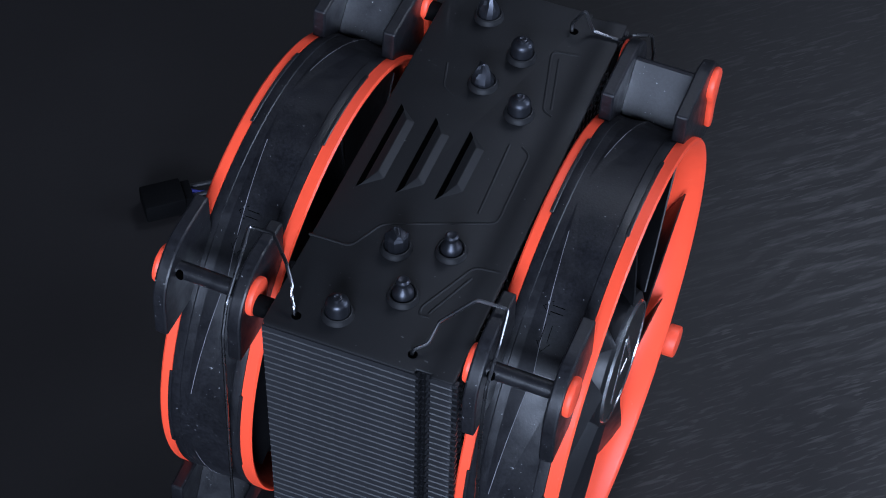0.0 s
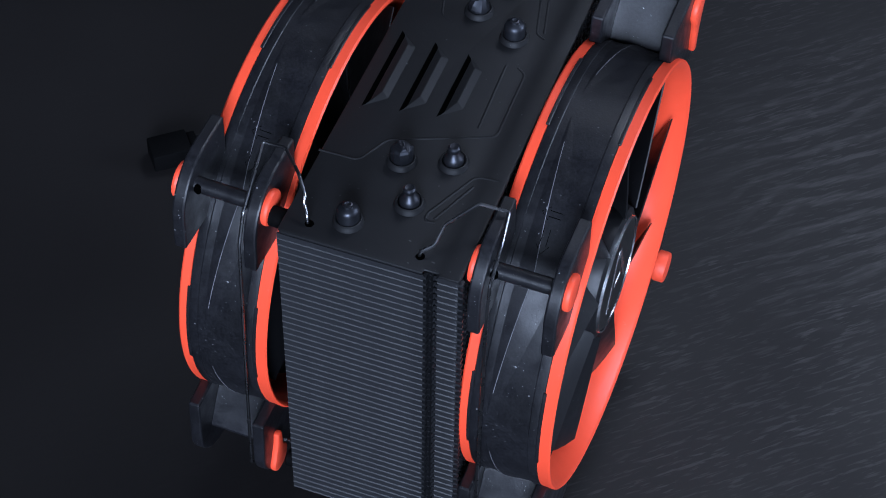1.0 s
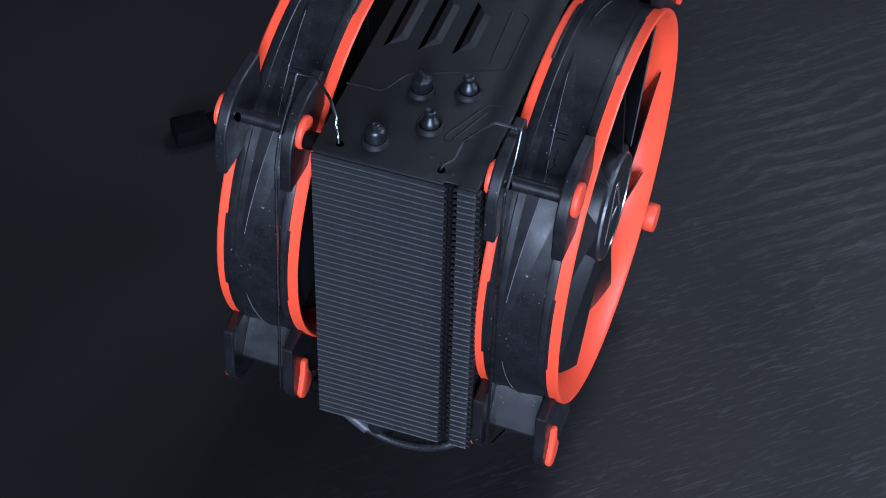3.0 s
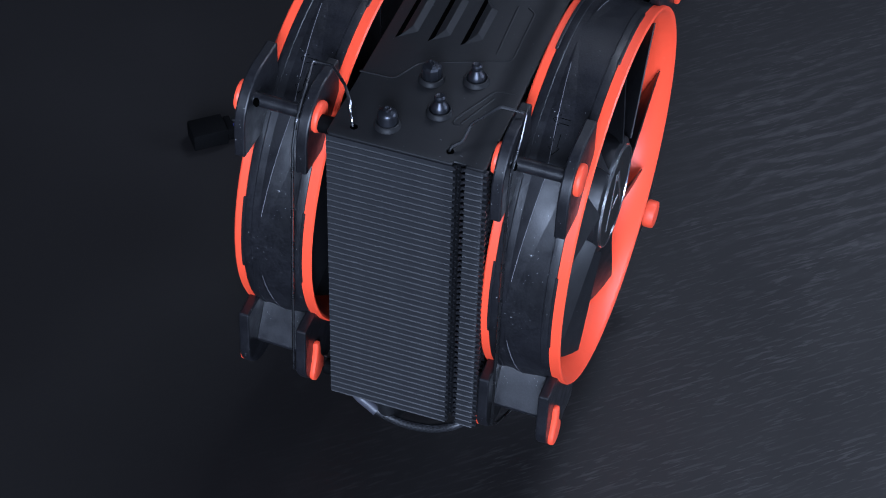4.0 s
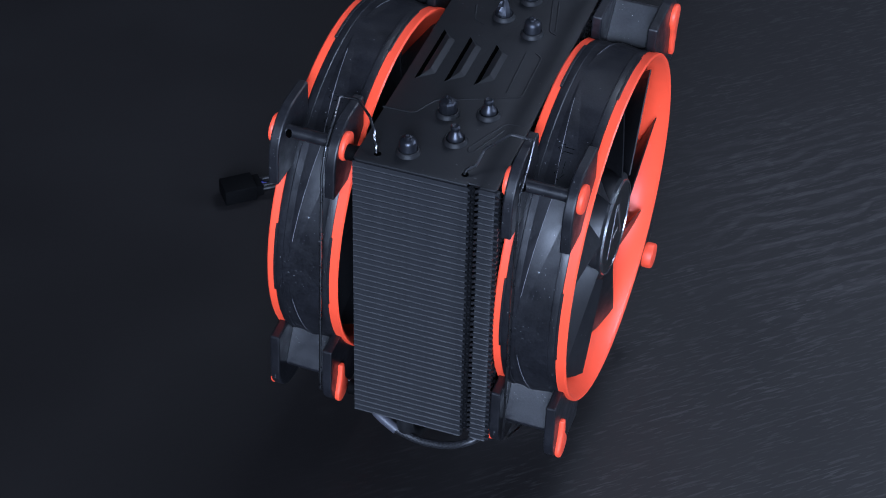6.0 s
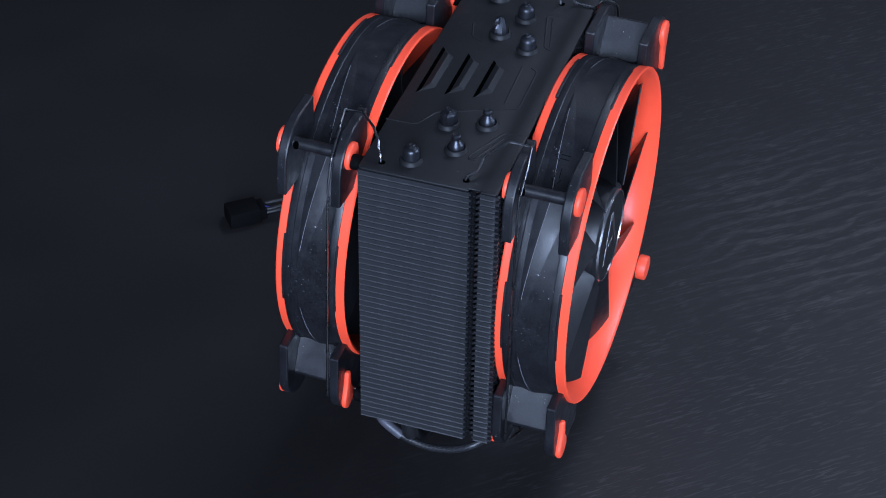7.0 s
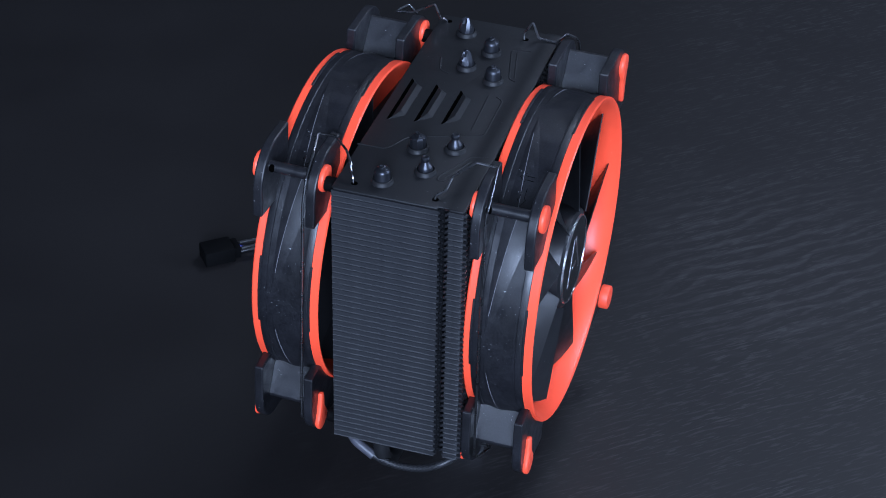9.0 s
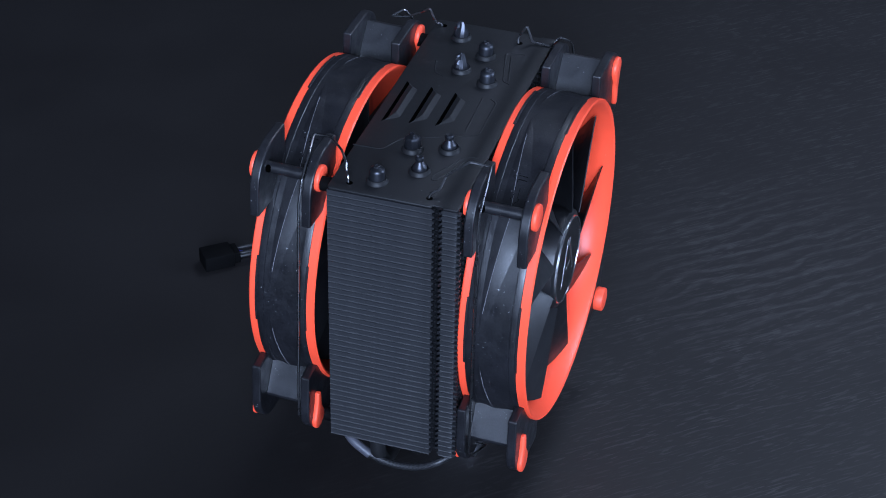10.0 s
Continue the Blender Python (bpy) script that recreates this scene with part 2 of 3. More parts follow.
def wall_with_window(name, axis, side, a0, a1, c, half, z0, z1):
    """A wall with an opening right through it, built as one mesh."""
    pieces = [(a0, c - half, -0.75, 1.75), (c + half, a1, -0.75, 1.75), (c - half, c + half, -0.75, z0), (c - half, c + half, z1, 1.75)]
    bm = bmesh.new()
    for p, q, u, w in pieces:
        lo, hi = (side[0], p, u), (side[1], q, w)
        if axis == 1:
            lo, hi = (p, side[0], u), (q, side[1], w)
        bmesh.ops.create_cube(bm, size=1, matrix=Matrix.LocRotScale((Vector(lo) + Vector(hi)) / 2, None, Vector(hi) - Vector(lo)))
    me = bpy.data.meshes.new(name)
    bm.to_mesh(me)
    bm.free()
    me.materials.append(M_WALL)
    tagged(new(name, me), "plain grey painted wall with a window opening", "wall", kind="structure")


wall_with_window("wall_east", 0, (1.9, 2.0), -2.0, 1.9, 0.75, 0.52, 0.28, 1.42)
wall_with_window("wall_south", 1, (-2.0, -1.9), -1.9, 1.9, 0.53, 0.47, 0.50, 1.40)

bm = bmesh.new()
bmesh.ops.create_cube(bm, size=1, matrix=Matrix.LocRotScale((0.1, 0.25, -0.017), None, (2.2, 1.5, 0.034)))
bevelled(bm, 0.003)
me = bpy.data.meshes.new("table_top")
bm.to_mesh(me)
bm.free()
me.materials.append(M_WOOD)
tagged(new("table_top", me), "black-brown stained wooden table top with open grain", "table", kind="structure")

# ---------------------------------------------------------------- tower cooler
W, DEEP, TOP = 46.8, 123.0, 112.9
FOOT = 4.8               # underside of the lowest fin
FINS = 47
PITCH = (TOP - 1.0 - FOOT) / FINS
cooler = thing("cpu_cooler", at_mm((24, 60, -28)), "black tower heatsink with closely stacked fins standing on the table", "heatsink")

# cold plate, mounting block and the four bent pipes between it and the fins
part("cold_plate", bevelled(box(4, 44, 41, 81, -28, -22), 0.8), M_STEEL, cooler, "bare metal cold plate")
part("mounting_block", bevelled(box(8, 40, 38, 84, -22, -13), 1.5), M_BLACK, cooler)
PIPES = [(15.2, 8.6, 12.2, 112.0), (20.2, 31.6, 19.4, 89.2), (27.0, 18.9, 25.0, 101.6), (32.4, 35.4, 31.4, 83.0)]
for xa, ya, xb, yb in PIPES:
    xm = 24 + ((xa + xb) / 2 - 24) * 0.8
    way = [(xa, ya, FOOT), (xa, ya, -8), (xm, ya + 8, -17), (xm, yb - 8, -17), (xb, yb, -8), (xb, yb, FOOT)]
    part("heat_pipe", tube(rounded(way, 9, 5), 3.0, 12), M_PLATE, cooler)


def fin_outline():
    return [(0.6, 0.35), (37.6, 0.35), (37.6, 4.2), (41.0, 4.2), (41.0, 0.9), (46.2, 0.9), (W, 3.5), (44.6, 6), (44.6, 55), (W, 60), (44.6, 67), (44.6, 116), (W, 118.5), (46.2, DEEP - 0.9), (41.0, DEEP - 0.9), (41.0, DEEP - 4.2), (37.6, DEEP - 4.2), (37.6, DEEP - 0.35), (0.6, DEEP - 0.35), (0.6, 118), (2.6, 114), (2.6, 66), (0.6, 61), (2.6, 56), (2.6, 8), (0.6, 4)]


def fin_mesh():
    """One fin: a thin sheet with folded lips along the front and the back that close the gap to the next fin."""
    bm = prism(fin_outline(), 0.0, 0.35, axis=2)
    h = PITCH - 0.36
    for x0, x1, y, s in ((0.0, 37.6, 0.0, 1), (41.0, 46.2, 0.55, 1), (0.0, 37.6, DEEP, -1), (41.0, 46.2, DEEP - 0.55, -1)):
        lip = [(y + s * 0.10, -0.12), (y - s * 0.05, 0.12), (y + s * 0.16, 0.36), (y + s * 0.24, h), (y + s * 0.80, h), (y + s * 0.80, -0.12)]
        prism(lip, x0, x1, axis=0, bm=bm)
    # interlocking tabs in the groove and at the outer corner
    for x0, x1, y0 in ((37.4, 38.3, 0.15), (40.5, 41.2, 0.7), (46.0, 47.3, 0.9)):
        box(x0, x1, y0, y0 + 1.6, 0.75, 1.55, bm=bm)
        box(x0, x1, DEEP - y0 - 1.6, DEEP - y0, 0.75, 1.55, bm=bm)
    tab = [(38.4, 3.4, 0.6), (39.4, 1.9, 1.3), (40.4, 3.4, 0.6)]
    for y_at in (lambda y: y, lambda y: DEEP - y):
        lo = [bm.verts.new((x, y_at(y), z)) for x, y, z in tab]
        hi = [bm.verts.new((x, y_at(y + 0.7), z + 0.8)) for x, y, z in tab]
        for i in range(2):
            bm.faces.new((lo[i], lo[i + 1], hi[i + 1], hi[i]))
    for y in np.arange(9, 114, 3.2):
        if abs(y - 60.5) > 6:
            box(44.4, 45.6, y, y + 1.5, 0.4, 1.6, bm=bm)
    return bm


first = part("fin", fin_mesh(), M_FIN, cooler, smooth=20)
first.location.z += FOOT * 0.001
for k in range(1, FINS):
    f = new("fin", first.data)
    f.parent = cooler
    f.location = (0, 0, (FOOT + k * PITCH) * 0.001)

# top cover: folded sheet with pressed panel lines, three raised louvres and four holes drawn as black discs
plate_out = [(0.0, 0.9), (0.9, 0.0), (37.4, 0.0), (37.4, 1.2), (41.2, 1.2), (41.2, 0.3), (46.2, 0.3), (W, 1.2), (W, DEEP - 1.2), (46.2, DEEP - 0.3), (41.2, DEEP - 0.3), (41.2, DEEP - 1.2), (37.4, DEEP - 1.2), (37.4, DEEP), (0.9, DEEP), (0.0, DEEP - 0.9)]
top_plate = part("top_plate", bevelled(prism(plate_out, TOP - 1.0, TOP, axis=2), 0.45, 2), M_PLATE, cooler, "matt black cover plate")


def ridge(points, width, height, closed=False):
    """A pressed line: a low rounded bead along a polyline on the cover."""
    pts = [Vector((x, y, TOP)) for x, y in points]
    bm = bmesh.new()
    rows = []
    for i, p in enumerate(pts):
        d = (pts[min(i + 1, len(pts) - 1)] - pts[max(i - 1, 0)]).normalized()
        s = Vector((-d.y, d.x, 0))
        rows.append([bm.verts.new(p + s * (width * q) + Vector((0, 0, height * h))) for q, h in ((-1, -0.3), (-0.45, 0.75), (0, 1), (0.45, 0.75), (1, -0.3))])
    for a, b in zip(rows, rows[1:]):
        for k in range(4):
            bm.faces.new((a[k], a[k + 1], b[k + 1], b[k]))
    return bm


def panel_edge(points):
    part("pressed_line", ridge([(p.x, p.y) for p in rounded([(x, y, 0) for x, y in points], 1.8, 4)], 0.42, 0.20), M_PLATE, top_plate)


panel_edge([(-0.4, 28.1), (10.0, 28.3), (14.2, 37.3), (39.2, 47.7), (38.8, 70.9), (36.3, 72.7)])
panel_edge([(34.0, 48.9), (33.2, 72.3)])
panel_edge([(45.1, 34.0), (39.0, 33.3), (31.9, 17.7), (32.3, 15.3), (34.7, 15.7)])
panel_edge([(34.2, 16.7), (39.5, 29.9)])
panel_edge([(9.1, 92.5), (11.3, 84.1), (15.2, 82.5)])
panel_edge([(39.0, 107.3), (32.0, 106.3), (36.8, 86.1), (39.5, 84.9)])
panel_edge([(34.6, 104.3), (38.6, 86.9)])


def louvre(x, y0, y1):
    """A pressed hood, open along one long side, its roof rising to a ridge and running out in narrow slopes on the three others."""
    bm = bmesh.new()
    low = [(x, y0, -0.05), (x + 5.0, y0 + 4.6, -0.05), (x + 5.0, y1 - 4.4, -0.05), (x, y1, -0.05)]
    high = [(x + 1.0, y0 + 2.0, 0.12), (x + 3.2, y0 + 5.6, 1.2), (x + 3.2, y1 - 5.3, 1.2), (x + 1.0, y1 - 1.6, 0.12)]
    lo = [bm.verts.new((p, q, TOP + r)) for p, q, r in low]
    hi = [bm.verts.new((p, q, TOP + r)) for p, q, r in high]
    bm.faces.new(hi)
    for i in range(3):
        bm.faces.new((lo[i], lo[i + 1], hi[i + 1], hi[i]))
    bevelled(bm, 0.22, 2, 12)
    part("louvre", bm, M_PLATE, top_plate)
    # nothing is cut: a black sheet paints the shade under the hood
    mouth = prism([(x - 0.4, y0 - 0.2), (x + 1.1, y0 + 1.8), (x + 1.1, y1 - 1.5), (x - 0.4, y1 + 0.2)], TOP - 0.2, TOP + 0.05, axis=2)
    part("louvre_slot_shade", mouth, M_GAP, top_plate, "flat black sheet in place of a slot's shade")


louvre(4.2, 46.0, 74.8)
louvre(13.7, 47.7, 73.7)
louvre(23.2, 49.2, 72.6)

HOLES = [(6.3, 4.7), (34.8, 4.5), (3.6, 118.5), (34.4, 115.0)]
for hx, hy in HOLES:
    # black disc on the uncut cover, painting the shade of the hole
    part("clip_hole_shade", lathe([(0, 0.03), (1.15, 0.03), (1.15, -0.5)], (hx + 0.4, hy, TOP), n=16), M_GAP, top_plate, "flat black disc in place of a clip hole's shade")

COLLAR = [(3.9, -0.1), (3.85, 0.4), (3.6, 0.8), (3.45, 1.5), (3.2, 1.65), (2.9, 1.4)]
DOME = [(2.85, 0.6), (2.8, 4.0), (2.65, 4.7), (2.2, 5.3), (1.5, 5.6), (1.25, 5.8), (1.15, 6.3), (0.75, 6.4), (0.5, 6.2), (0, 6.15)]
NECK = [(2.95, 0.7), (2.6, 1.0), (2.5, 2.3), (2.2, 2.9), (1.55, 3.7), (1.25, 4.5), (1.45, 4.8), (1.6, 5.2), (1.55, 5.9), (1.1, 6.3), (0.5, 6.2), (0, 6.15)]


def crimped(centre, turn):
    """A pipe end pinched into three sharp folds that twist towards a small tip."""
    bm = bmesh.new()
    rings = []
    n = 12
    for h, r, fold, twist in ((0.8, 2.9, 0.0, 0.0), (2.2, 2.85, 0.03, 0.05), (3.4, 2.75, 0.22, 0.12), (4.8, 2.3, 0.45, 0.3), (6.0, 1.9, 0.6, 0.5), (6.9, 1.35, 0.6, 0.65), (7.2, 0.7, 0.4, 0.7)):
        ring = []
        for k in range(n):
            a = 2 * math.pi * k / n
            q = r * (1 - fold * (0.5 - 0.5 * math.cos(3 * a)))
            ring.append(bm.verts.new(Vector(centre) + Vector((q * math.cos(a + turn + twist) - 0.1 * h * fold, q * math.sin(a + turn + twist), h + 0.25 * fold * math.sin(a)))))
        rings.append(ring)
    for lower, upper in zip(rings, rings[1:]):
        for k in range(n):
            bm.faces.new((lower[k], lower[(k + 1) % n], upper[(k + 1) % n], upper[k]))
    bm.faces.new(rings[-1])
    return bm


ENDS = [(15.2, 8.6, "dome"), (20.2, 31.6, "pinch"), (27.0, 18.9, "neck"), (32.4, 35.4, "neck"), (31.8, 82.7, "dome"), (20.0, 88.9, "crimp"), (25.6, 101.5, "dome"), (12.9, 111.8, "crimp")]
for k, (px, py, shape) in enumerate(ENDS):
    c = (px, py, TOP)
    collar = part("collar", lathe(COLLAR, c, n=32), M_PLATE, cooler)
    if shape == "dome":
        bm = lathe(DOME, c, n=28)
    elif shape == "neck":
        bm = lathe(NECK, c, n=28)
    elif shape == "pinch":
        bm = lathe(DOME, c, n=10)
        for v in bm.verts:
            if v.co.z > TOP + 3:
                v.co.x += 0.35 * math.sin(v.co.y * 2.1)
                v.co.y += 0.35 * math.sin(v.co.x * 1.7)
    else:
        bm = crimped(c, 3.6 if k == 5 else 3.2)
    part("pipe_end", bm, M_TIP, cooler, "sealed dark metal heat pipe end", smooth=30 if shape in ("dome", "neck") else 15)

# rubber spacers on the fin corners, behind the fans' pads
for sy in (7.0, 112.0):
    for sz in (7.5, 109.0):
        for x0, x1 in ((-4.6, 0.7), (46.2, 48.0)):
            part("spacer", bevelled(lathe([(0, x0), (2.6, x0), (2.6, x1), (0, x1)], (0, sy, sz), axis=0, n=18), 0.4, 1, 50), M_PLUG, cooler, "small black rubber spacer")

# ---------------------------------------------------------------- fans
YC, ZC, HALF = 61.2, 58.0, 60.4
X0, X1 = -31.2, -6.3     # lips of the red ring of the first fan
LO, LI = -30.3, -7.9     # outer faces of the corner plates
CO, CI = -28.4, -9.7     # rims of the black casing, where the red lips begin
HOLE = 52.4              # corner screw holes, from the axis
HUB = -7.9               # face of the rotor's hub
RING = 60.0              # radius of the red ring


def ring_profile_mesh():
    """The red duct: rounded lips that stand proud of the frame on both faces."""
    prof = [(55.6, X0 + 6), (58.0, X0 + 0.9), (59.0, X0 + 0.1), (59.6, X0), (RING, X0 + 0.45), (RING - 0.05, CO - 0.02), (58.4, CO + 0.3), (58.4, CI - 0.3), (RING - 0.05, CI + 0.02), (RING, X1 - 0.45), (59.6, X1), (59.0, X1 - 0.1), (58.0, X1 - 0.9), (55.6, X1 - 6), (54.9, X1 - 10), (54.9, X0 + 10), (55.6, X0 + 6)]
    return lathe(prof, (0, YC, ZC), axis=0, n=120)


def shell_mesh():
    """The black outer casing round the duct with shallow steps near its rims."""
    prof = [(58.9, CO), (59.9, CO + 0.15), (60.0, CO + 0.4), (60.0, CO + 2.6), (59.75, CO + 2.8), (59.7, CI - 2.8), (60.0, CI - 2.6), (60.0, CI - 0.4), (59.9, CI - 0.15), (58.9, CI), (58.9, CO)]
    return lathe(prof, (0, YC, ZC), axis=0, n=120)


def rim_step(a0, a1, x0, x1):
    """A stretch of the casing's rim that reaches further over the red lip, with square ends."""
    bm = bmesh.new()
    rows = []
    n = max(4, int(abs(a1 - a0) / 3))
    for k in range(n + 1):
        a = radians(a0 + (a1 - a0) * k / n)
        rows.append([bm.verts.new((x, YC + r * math.cos(a), ZC + r * math.sin(a))) for x, r in ((x0, 59.5), (x0, 60.35), (x1, 60.35), (x1, 59.5))])
    for p, q in zip(rows, rows[1:]):
        for i in range(4):
            bm.faces.new((p[i], p[(i + 1) % 4], q[(i + 1) % 4], q[i]))
    bm.faces.new(rows[0])
    bm.faces.new(rows[-1][::-1])
    return bevelled(bm, 0.15, 1, 40)


def corner_outline(sy, sz):
    """The corner of the square frame outside the duct, with a rounded tip, in y and z."""
    r, rad, half = 59.2, 14.0, 60.2
    reach = 25.0 if (sy, sz) == (-1, 1) else 30.0
    pts = []
    a0 = math.asin((half - reach) / r)
    a1 = math.pi / 2 - a0
    for k in range(11):
        a = a0 + (a1 - a0) * k / 10
        pts.append((r * math.cos(a), r * math.sin(a)))
    pts.append((pts[-1][0] + 0.6, half))
    for k in range(13):
        a = math.pi / 2 * (1 - k / 12)
        pts.append((half - rad + rad * math.cos(a), half - rad + rad * math.sin(a)))
    pts.append((half, pts[0][1] + 0.6))
    return [(YC + sy * y, ZC + sz * z) for i, (y, z) in enumerate(pts)]


def pad_outline(sy, sz):
    """The rubber pad: a round foot at the screw hole with a tapering arm along the frame's side."""
    c, r = HOLE, 4.3 if sy * sz > 0 else 4.8
    arm = -15.5 if sy > 0 and sz > 0 else -12.0
    if sy * sz < 0:
        pts = [(r * math.cos(radians(a)), r * math.sin(radians(a))) for a in range(0, 360, 15)]
    else:
        pts = [(r * math.cos(radians(a)), r * math.sin(radians(a))) for a in range(-35, 216, 14)]
        pts += [(-1.6, -5.2), (-1.4, -8.0), (-0.8, arm), (1.6, arm - 0.4), (1.9, -8.0), (2.6, -5.6)]
    drop = 1.6 if sz < 0 else 0.0
    return [(YC + sy * (c + y), ZC + sz * (c + drop + z)) for y, z in pts]


FACET = 0.85             # height of a facet's crest at its wide end


def facet_section(s):
    """Left edge, crest and right edge of a facet, along the axis, from its wide end to its point."""
    return -24.6 - 0.3 * s, -19.2 - 4.6 * s, -11.0 - 10.0 * s


def wedge(a0, a1, height):
    """A long pointed facet on the casing between two angles about the axis."""
    bm = bmesh.new()
    n = 14
    rows = []
    for k in range(n + 1):
        s = k / n
        a = a0 + (a1 - a0) * s
        left, crest, right = facet_section(s)
        row = []
        for x, r in ((left, 59.5), (crest, 59.75 + height * (1 - s)), (right, 59.55)):
            row.append(bm.verts.new((x, YC + r * math.cos(a), ZC + r * math.sin(a))))
        rows.append(row)
    for p, q in zip(rows, rows[1:]):
        bm.faces.new((p[0], p[1], q[1], q[0]))
        bm.faces.new((p[1], p[2], q[2], q[1]))
    return bevelled(bm, 0.2, 1, 14)


def gusset(sy, sz, swap):
    """The sloping web that ties the two corner plates together between casing and corner."""
    a = [(47.4, 35.5), (49.2, 38.0), (54.0, 47.5), (52.6, 49.5), (44.0, 43.5)]
    if swap:
        a = [(39.2, 45.0), (40.2, 46.6), (48.6, 57.0), (50.4, 56.2), (43.5, 43.0)]
    return bevelled(prism([(YC + sy * y, ZC + sz * z) for y, z in a], LO + 3.0, LI - 3.0), 0.5, 1)


def blade(turn):
    """A swept, twisted, thick fan blade."""
    bm = bmesh.new()
    nr, nc = 10, 8
    xm = (X0 + X1) / 2
    sheets = []
    for side in (0, 1):
        rows = []
        for i in range(nr + 1):
            r = 18.5 + (54.2 - 18.5) * i / nr
            s = i / nr
            sweep = -0.16 * (1 - s) ** 2
            span = radians(44 - 6 * s)
            pitch = 18.0 - 2.5 * s
            row = []
            for j in range(nc + 1):
                q = j / nc - 0.5
                a = turn + sweep + (q - 0.5) * span
                x = xm + pitch * (q + 0.10 * math.cos(math.pi * q)) * 1.15
                thick = 0.7 * (1 - (2 * q) ** 2) + 0.2
                x += thick if side else -thick
                row.append(bm.verts.new((x, YC + r * math.cos(a), ZC + r * math.sin(a))))
            rows.append(row)
        sheets.append(rows)
    for rows in sheets:
        for i in range(nr):
            for j in range(nc):
                bm.faces.new((rows[i][j], rows[i][j + 1], rows[i + 1][j + 1], rows[i + 1][j]))
    lo, hi = sheets
    for i in range(nr):
        bm.faces.new((lo[i][0], lo[i + 1][0], hi[i + 1][0], hi[i][0]))
        bm.faces.new((lo[i][nc], hi[i][nc], hi[i + 1][nc], lo[i + 1][nc]))
    for j in range(nc):
        bm.faces.new((lo[nr][j], lo[nr][j + 1], hi[nr][j + 1], hi[nr][j]))
        bm.faces.new((lo[0][j], hi[0][j], hi[0][j + 1], lo[0][j + 1]))
    return bm


def build_fan():
    fan = thing("cooling_fan", at_mm(((X0 + X1) / 2, YC, ZC - HALF)), "black case fan with bright red ring and rubber corner pads", "fan", "fans clipped to the heatsink")
    part("duct_ring", ring_profile_mesh(), M_RED, fan, "bright red plastic ring", smooth=40)
    shell = part("casing", shell_mesh(), M_BLACK, fan, "glossy black plastic casing")
    for corner in (45, 135, 225, 315):
        for turn in (-1, 1):
            facet = part("casing_facet", wedge(radians(corner), radians(corner + 42 * turn), FACET), M_BLACK, shell, smooth=12)
            # thin pale tube along the crest, a highlight put into the colour
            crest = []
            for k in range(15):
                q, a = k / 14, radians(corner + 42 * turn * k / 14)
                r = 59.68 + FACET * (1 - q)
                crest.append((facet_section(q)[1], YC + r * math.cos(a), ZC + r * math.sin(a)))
            part("crest_highlight", tube(crest[:12], 0.1, 6), M_CREST, facet, "thin grey line painting the crest's highlight")
    for middle in (0, 90, 180, 270):
        for side in (CO, CI):
            part("rim_step", rim_step(middle - 17, middle + 9, side - 0.45, side + 0.45), M_BLACK, shell, smooth=18)
    for sy in (-1, 1):
        for sz in (-1, 1):
            for x0, x1 in ((LO, LO + 3.4), (LI - 3.4, LI)):
                part("corner_lug", bevelled(prism(corner_outline(sy, sz), x0, x1), 0.55, 2, 40), M_BLACK, fan, smooth=18)
            if (sy, sz) == (-1, 1):
                ring = [(LO + 4.6 + 1.0 * math.cos(k * math.pi / 8), ZC + HOLE + 0.4 + 1.5 * math.sin(k * math.pi / 8)) for k in range(16)]
                # black disc painting the hole's shade, laid on the tube
                part("tube_hole_shade", prism(ring, YC - HOLE - 2.2, YC - HOLE - 1.6, axis=1), M_GAP, fan, "small black disc in place of a hole's shade")
            if sz > 0 and sy < 0:
                part("screw_tube", lathe([(1.1, LO + 2.5), (2.1, LO + 2.5), (2.1, LI - 2.5), (1.1, LI - 2.5)], (0, YC + sy * HOLE, ZC + sz * HOLE), axis=0, n=20), M_BLACK, fan)
            for x0, x1 in ((LO - 1.5, LO + 0.2), (LI - 0.2, LI + (3.6 if (sy, sz) == (1, -1) else 1.7))):
                part("rubber_pad", bevelled(prism(pad_outline(sy, sz), x0, x1), 0.7, 2, 40), M_PAD, fan, "bright red rubber pad")
            if (sy, sz) != (-1, 1):
                part("corner_web", gusset(sy, sz, sz > 0), M_BLACK, fan, smooth=18)
    # flow and rotation arrows moulded on the casing
    for pts in ([(-11.5, -10.5), (-14.5, -10.5), (-14.5, -9.6), (-16.5, -11.3), (-14.5, -13.0), (-14.5, -12.0), (-11.5, -12.0)], [(-14.6, -7.5), (-14.6, -3.4), (-15.4, -3.4), (-13.8, -1.2), (-12.2, -3.4), (-13.0, -3.4), (-13.0, -7.5)]):
        way = []
        for x, d in pts:
            x, d = x - 5.5, d + 7.0
            a = 124.5 + math.degrees(d / 59)
            q = min(max((135 - a) / 42, 0), 1)
            left, crest, right = facet_section(q)
            lift = (x - left) / (crest - left) if x < crest else (right - x) / (right - crest)
            r = max(59.5 + lift * (0.25 + FACET * (1 - q)), 59.74) + 0.05
            way.append((x, YC + r * math.cos(radians(a)), ZC + r * math.sin(radians(a))))
        part("moulded_arrow", tube(way, 0.08, 5), M_GAP, shell, "dark moulded arrow line")
    hub = part("rotor_hub", lathe([(0, HUB - 0.6), (16.9, HUB - 0.6), (18.5, HUB - 1.4), (19.1, HUB - 3.5), (19.1, X0 + 6), (0, X0 + 6)], (0, YC, ZC), axis=0, n=64), M_ROTOR, fan)
    badge = part("hub_badge", lathe([(0, HUB - 0.1), (15.7, HUB - 0.1), (16.1, HUB - 0.9)], (0, YC, ZC), axis=0, n=64), M_BADGE, hub, "glossy black round badge")
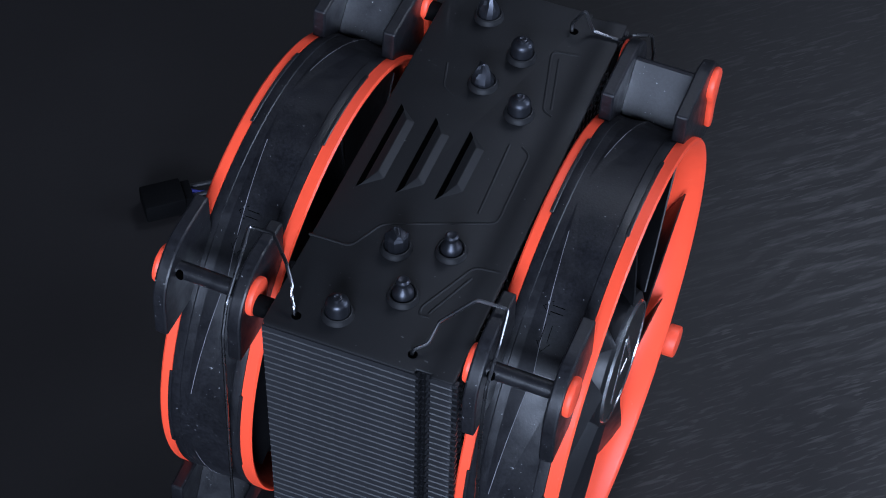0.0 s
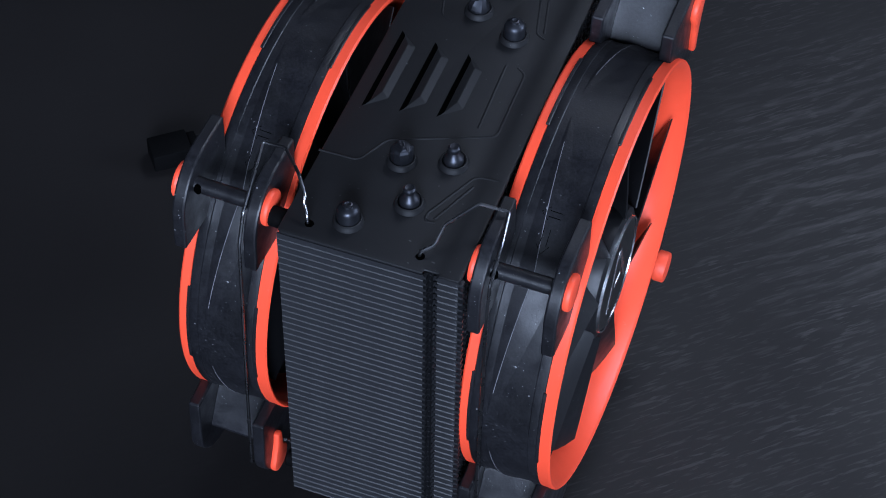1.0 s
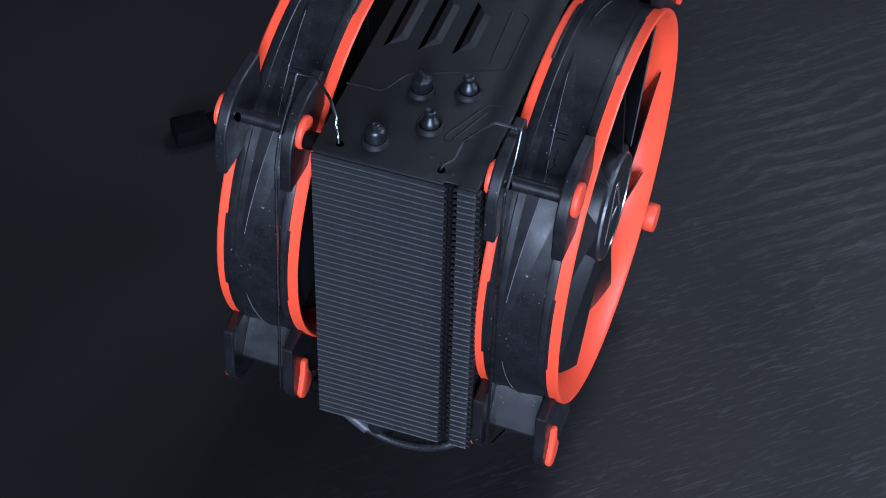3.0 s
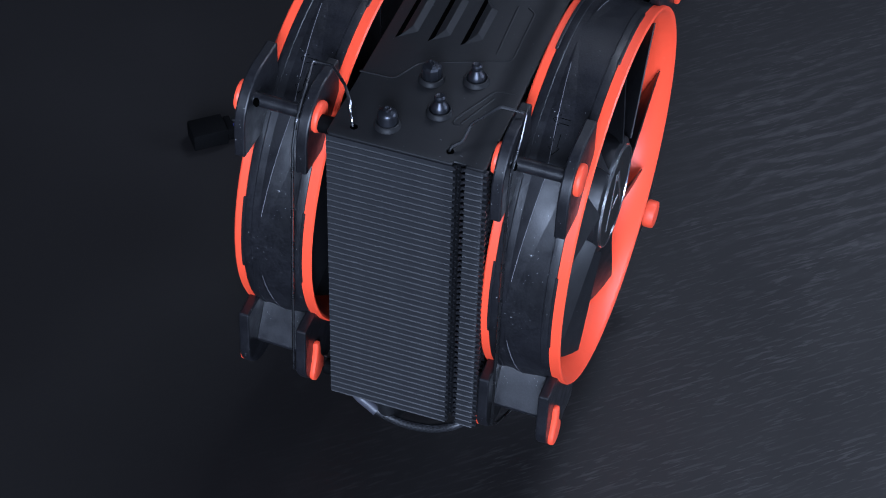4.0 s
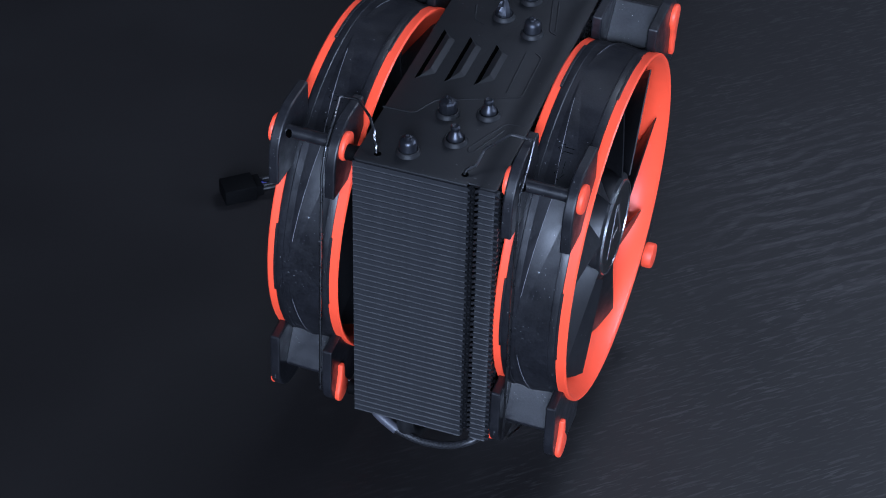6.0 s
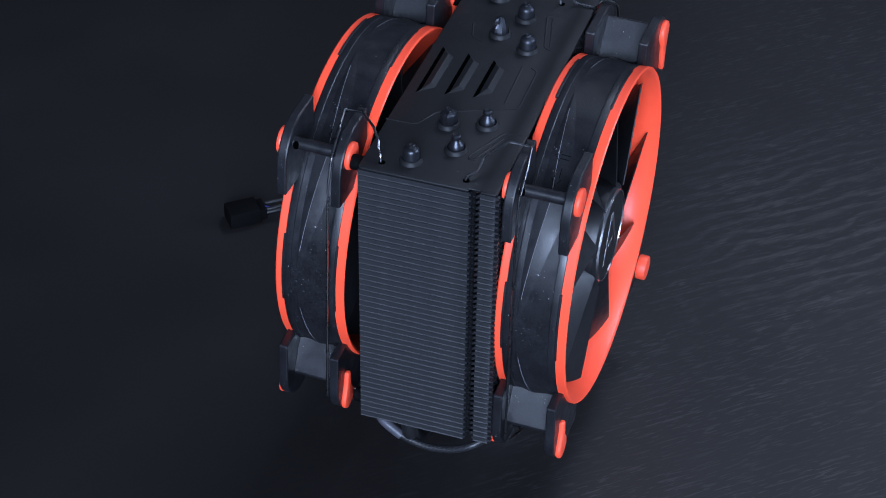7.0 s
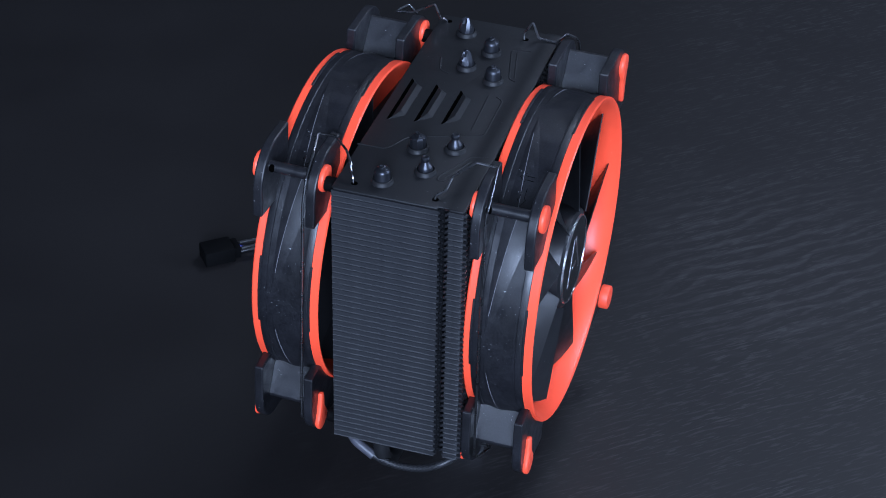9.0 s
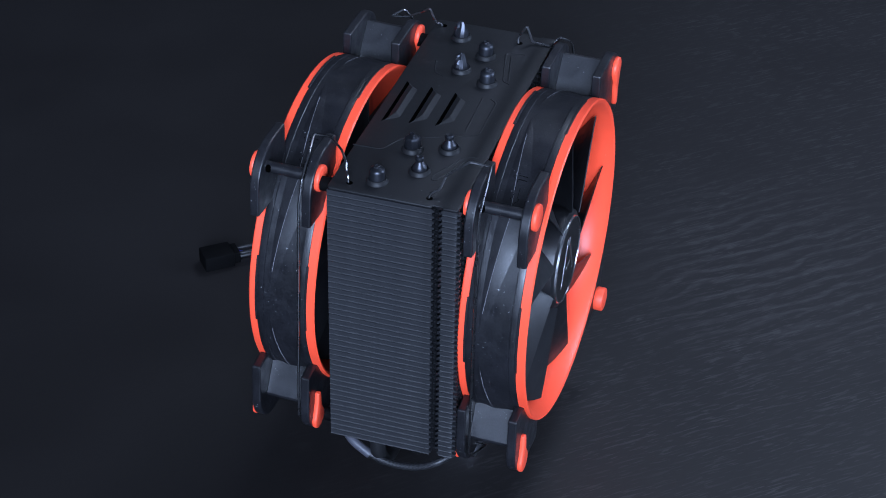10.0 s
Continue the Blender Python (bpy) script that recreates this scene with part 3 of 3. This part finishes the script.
    part("badge_rim", lathe([(15.9, HUB - 0.6), (15.9, HUB + 0.1), (16.4, HUB + 0.1), (16.8, HUB - 0.8)], (0, YC, ZC), axis=0, n=64), M_CHROME, hub, "thin silver rim")
    for outline in ([(-8, -8), (-1.2, 9.5), (0.0, 9.5), (-6.6, -8)], [(0.6, 6.0), (1.6, 9.0), (8, -8), (6.6, -8)], [(-2.0, -3.4), (3.4, -3.4), (3.0, -2.4), (-1.6, -2.4)]):
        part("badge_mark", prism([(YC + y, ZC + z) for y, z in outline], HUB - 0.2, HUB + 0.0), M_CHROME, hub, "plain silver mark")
    part("motor_mount", lathe([(0, X0 + 5.5), (20.5, X0 + 5.5), (20.5, X0 + 2), (0, X0 + 2)], (0, YC, ZC), axis=0, n=48), M_BLACK, fan)
    for k in range(4):
        a = radians(45 + 90 * k)
        d = Vector((0, math.cos(a), math.sin(a)))
        s = Vector((0, -d.z, d.y))
        bm = bmesh.new()
        c = Vector((0, YC, ZC))
        ring = [c + d * r + s * w for r, w in ((20, -2), (55, -1.6), (55, 1.6), (20, 2))]
        prism([(p.y, p.z) for p in ring], X0 + 2.2, X0 + 5.2, bm=bm)
        part("strut", bm, M_BLACK, fan)
    for k in range(9):
        part("blade", blade(radians(8 + 40 * k)), M_ROTOR, fan)
    return fan


fan_a = build_fan()
# the fans sit slightly askew in their clips
pivot = Matrix.Translation((0, 0, HALF * 0.001))


def seat(shift, lean):
    turn = Matrix.Rotation(radians(-0.6), 4, "Z") @ Matrix.Rotation(radians(lean), 4, "Y")
    return Matrix.Translation(fan_a.location + Vector(shift) * 0.001) @ pivot @ turn @ pivot.inverted()


fan_b = copy_thing(fan_a, seat((78.8, -0.1, 0.3), 0.6))
fan_a.matrix_basis = seat((1.0, 0, -0.2), 1.6)

# ---------------------------------------------------------------- wire clips
MID = 23.7


def clip(side, back):
    """A sprung wire: hooked into the cover, over the fan's edge and down along its side."""
    if side:
        top = [(34.8, 4.5, TOP - 1.0), (35.2, 4.8, 114.4), (38.0, 6.8, 115.6), (38.9, 11.2, 118.6), (45.0, 18.4, 121.0), (52.2, 19.3, 120.0), (53.2, 11.0, 117.0)]
        x, low, s, hole = 53.7, 52.7, 1, HOLES[3]
        over = [(33.9, 115.4, 115.0), (37.1, 116.0, 120.2), (39.5, 116.0, 113.9), (46.7, 116.0, 113.4), (51.0, 113.0, 119.6), (53.0, 119.0, 115.0)]
    else:
        top = [(6.3, 4.7, TOP - 1.0), (6.1, 5.0, 115.0), (4.6, 6.9, 116.2), (4.2, 8.4, 118.2), (1.2, 12.3, 120.4), (-5.4, 19.6, 120.0), (-11.6, 19.8, 119.6), (-10.2, 11.0, 117.4)]
        x, low, s, hole = -10.3, -12.6, -1, HOLES[2]
        over = [(2.6, 117.6, 114.3), (1.4, 116.6, 114.2), (-1.0, 116.0, 120.8), (-9.6, 116.0, 115.6), (-16.3, 116.0, 114.8), (-12.5, 119.5, 116.5)]
    if back:
        top = [(hole[0], hole[1], TOP - 1.0)] + over
    yf = (lambda y: y) if not back else (lambda y: 125.4 - y)
    pts = top + [(x - 0.3 * s, yf(3.0), 111.6), (x, yf(0.2), 103), ((x + low) / 2, yf(0.2), 60), (low, yf(0.4), 9.5), (low, yf(6.0), 4.0), (low + 2 * s, yf(16.0), 1.0), (low - 5 * s, yf(17.0), 0.0), (low - 9 * s, yf(12.0), 1.0), (low - 11 * s, yf(10.0), 4.0)]
    ob = thing("wire_clip", at_mm((x, yf(0.4), 0)), "thin black steel spring clip holding a fan", "clip", "fan clips")
    part("wire", tube(rounded(pts, 0.8, 3), 0.45, 8), M_WIRE, ob)


for side in (0, 1):
    for back in (0, 1):
        clip(side, back)

# ---------------------------------------------------------------- cables
cable = thing("fan_cable", at_mm((20, 8, -28)), "black braided fan cable looped below the fins", "cable")
loop = rounded([(-4, 30, 0), (0, 14, -2), (5, 9, -4.6), (12.5, 8, -8.6), (21, 7.5, -10.6), (31, 7.5, -9.6), (40, 8.5, -5.0), (48, 22, -2), (52, 40, 0)], 12, 6)
part("sleeve", tube(loop, 1.4, 14), M_BRAID, cable)
part("shrink_tube", tube(rounded([(-1, 17, -2.2), (3.6, 9.6, -4.2), (12.4, 8, -8.6)], 4, 5), 1.75, 14), M_SHRINK, cable, "grey heat-shrink end")

plug = thing("fan_plug", at_mm((-100, 127, -28)), "black fan connector plug with a blue lead on the table", "connector")
d = Matrix.Rotation(radians(40), 4, "Z")


def turned(bm, centre):
    for v in bm.verts:
        v.co = d @ v.co + Vector(centre)
    return bm


part("plug_body", turned(bevelled(box(-6.6, 6.6, -5.0, 5.0, 0, 7.0), 0.6), (-99.5, 127.5, -28)), M_PLUG, plug)
part("plug_collar", turned(bevelled(box(6.4, 9.5, -4.2, 4.2, 1, 6), 0.5), (-99.5, 127.5, -28)), M_PLUG, plug)
for k, mat in enumerate((M_LEAD, M_BLUE, M_LEAD, M_LEAD)):
    o = -3.2 + 2.1 * k
    start = d @ Vector((9.2, -o, 3.5)) + Vector((-99.5, 127.5, -28))
    sink = 2.2 if mat is M_BLUE else 0.0    # the blue lead dips under the black ones
    way = [start, start + Vector((5, 3.2, 0.6 - 1.4 * sink)), (-78, 146 - o * 0.9 + sink, -25 - sink), (-50, 150 - o, -26.5), (-22, 128 - o, -20)]
    part("lead", tube(rounded(way, 4, 4), 0.75, 8), mat, plug)
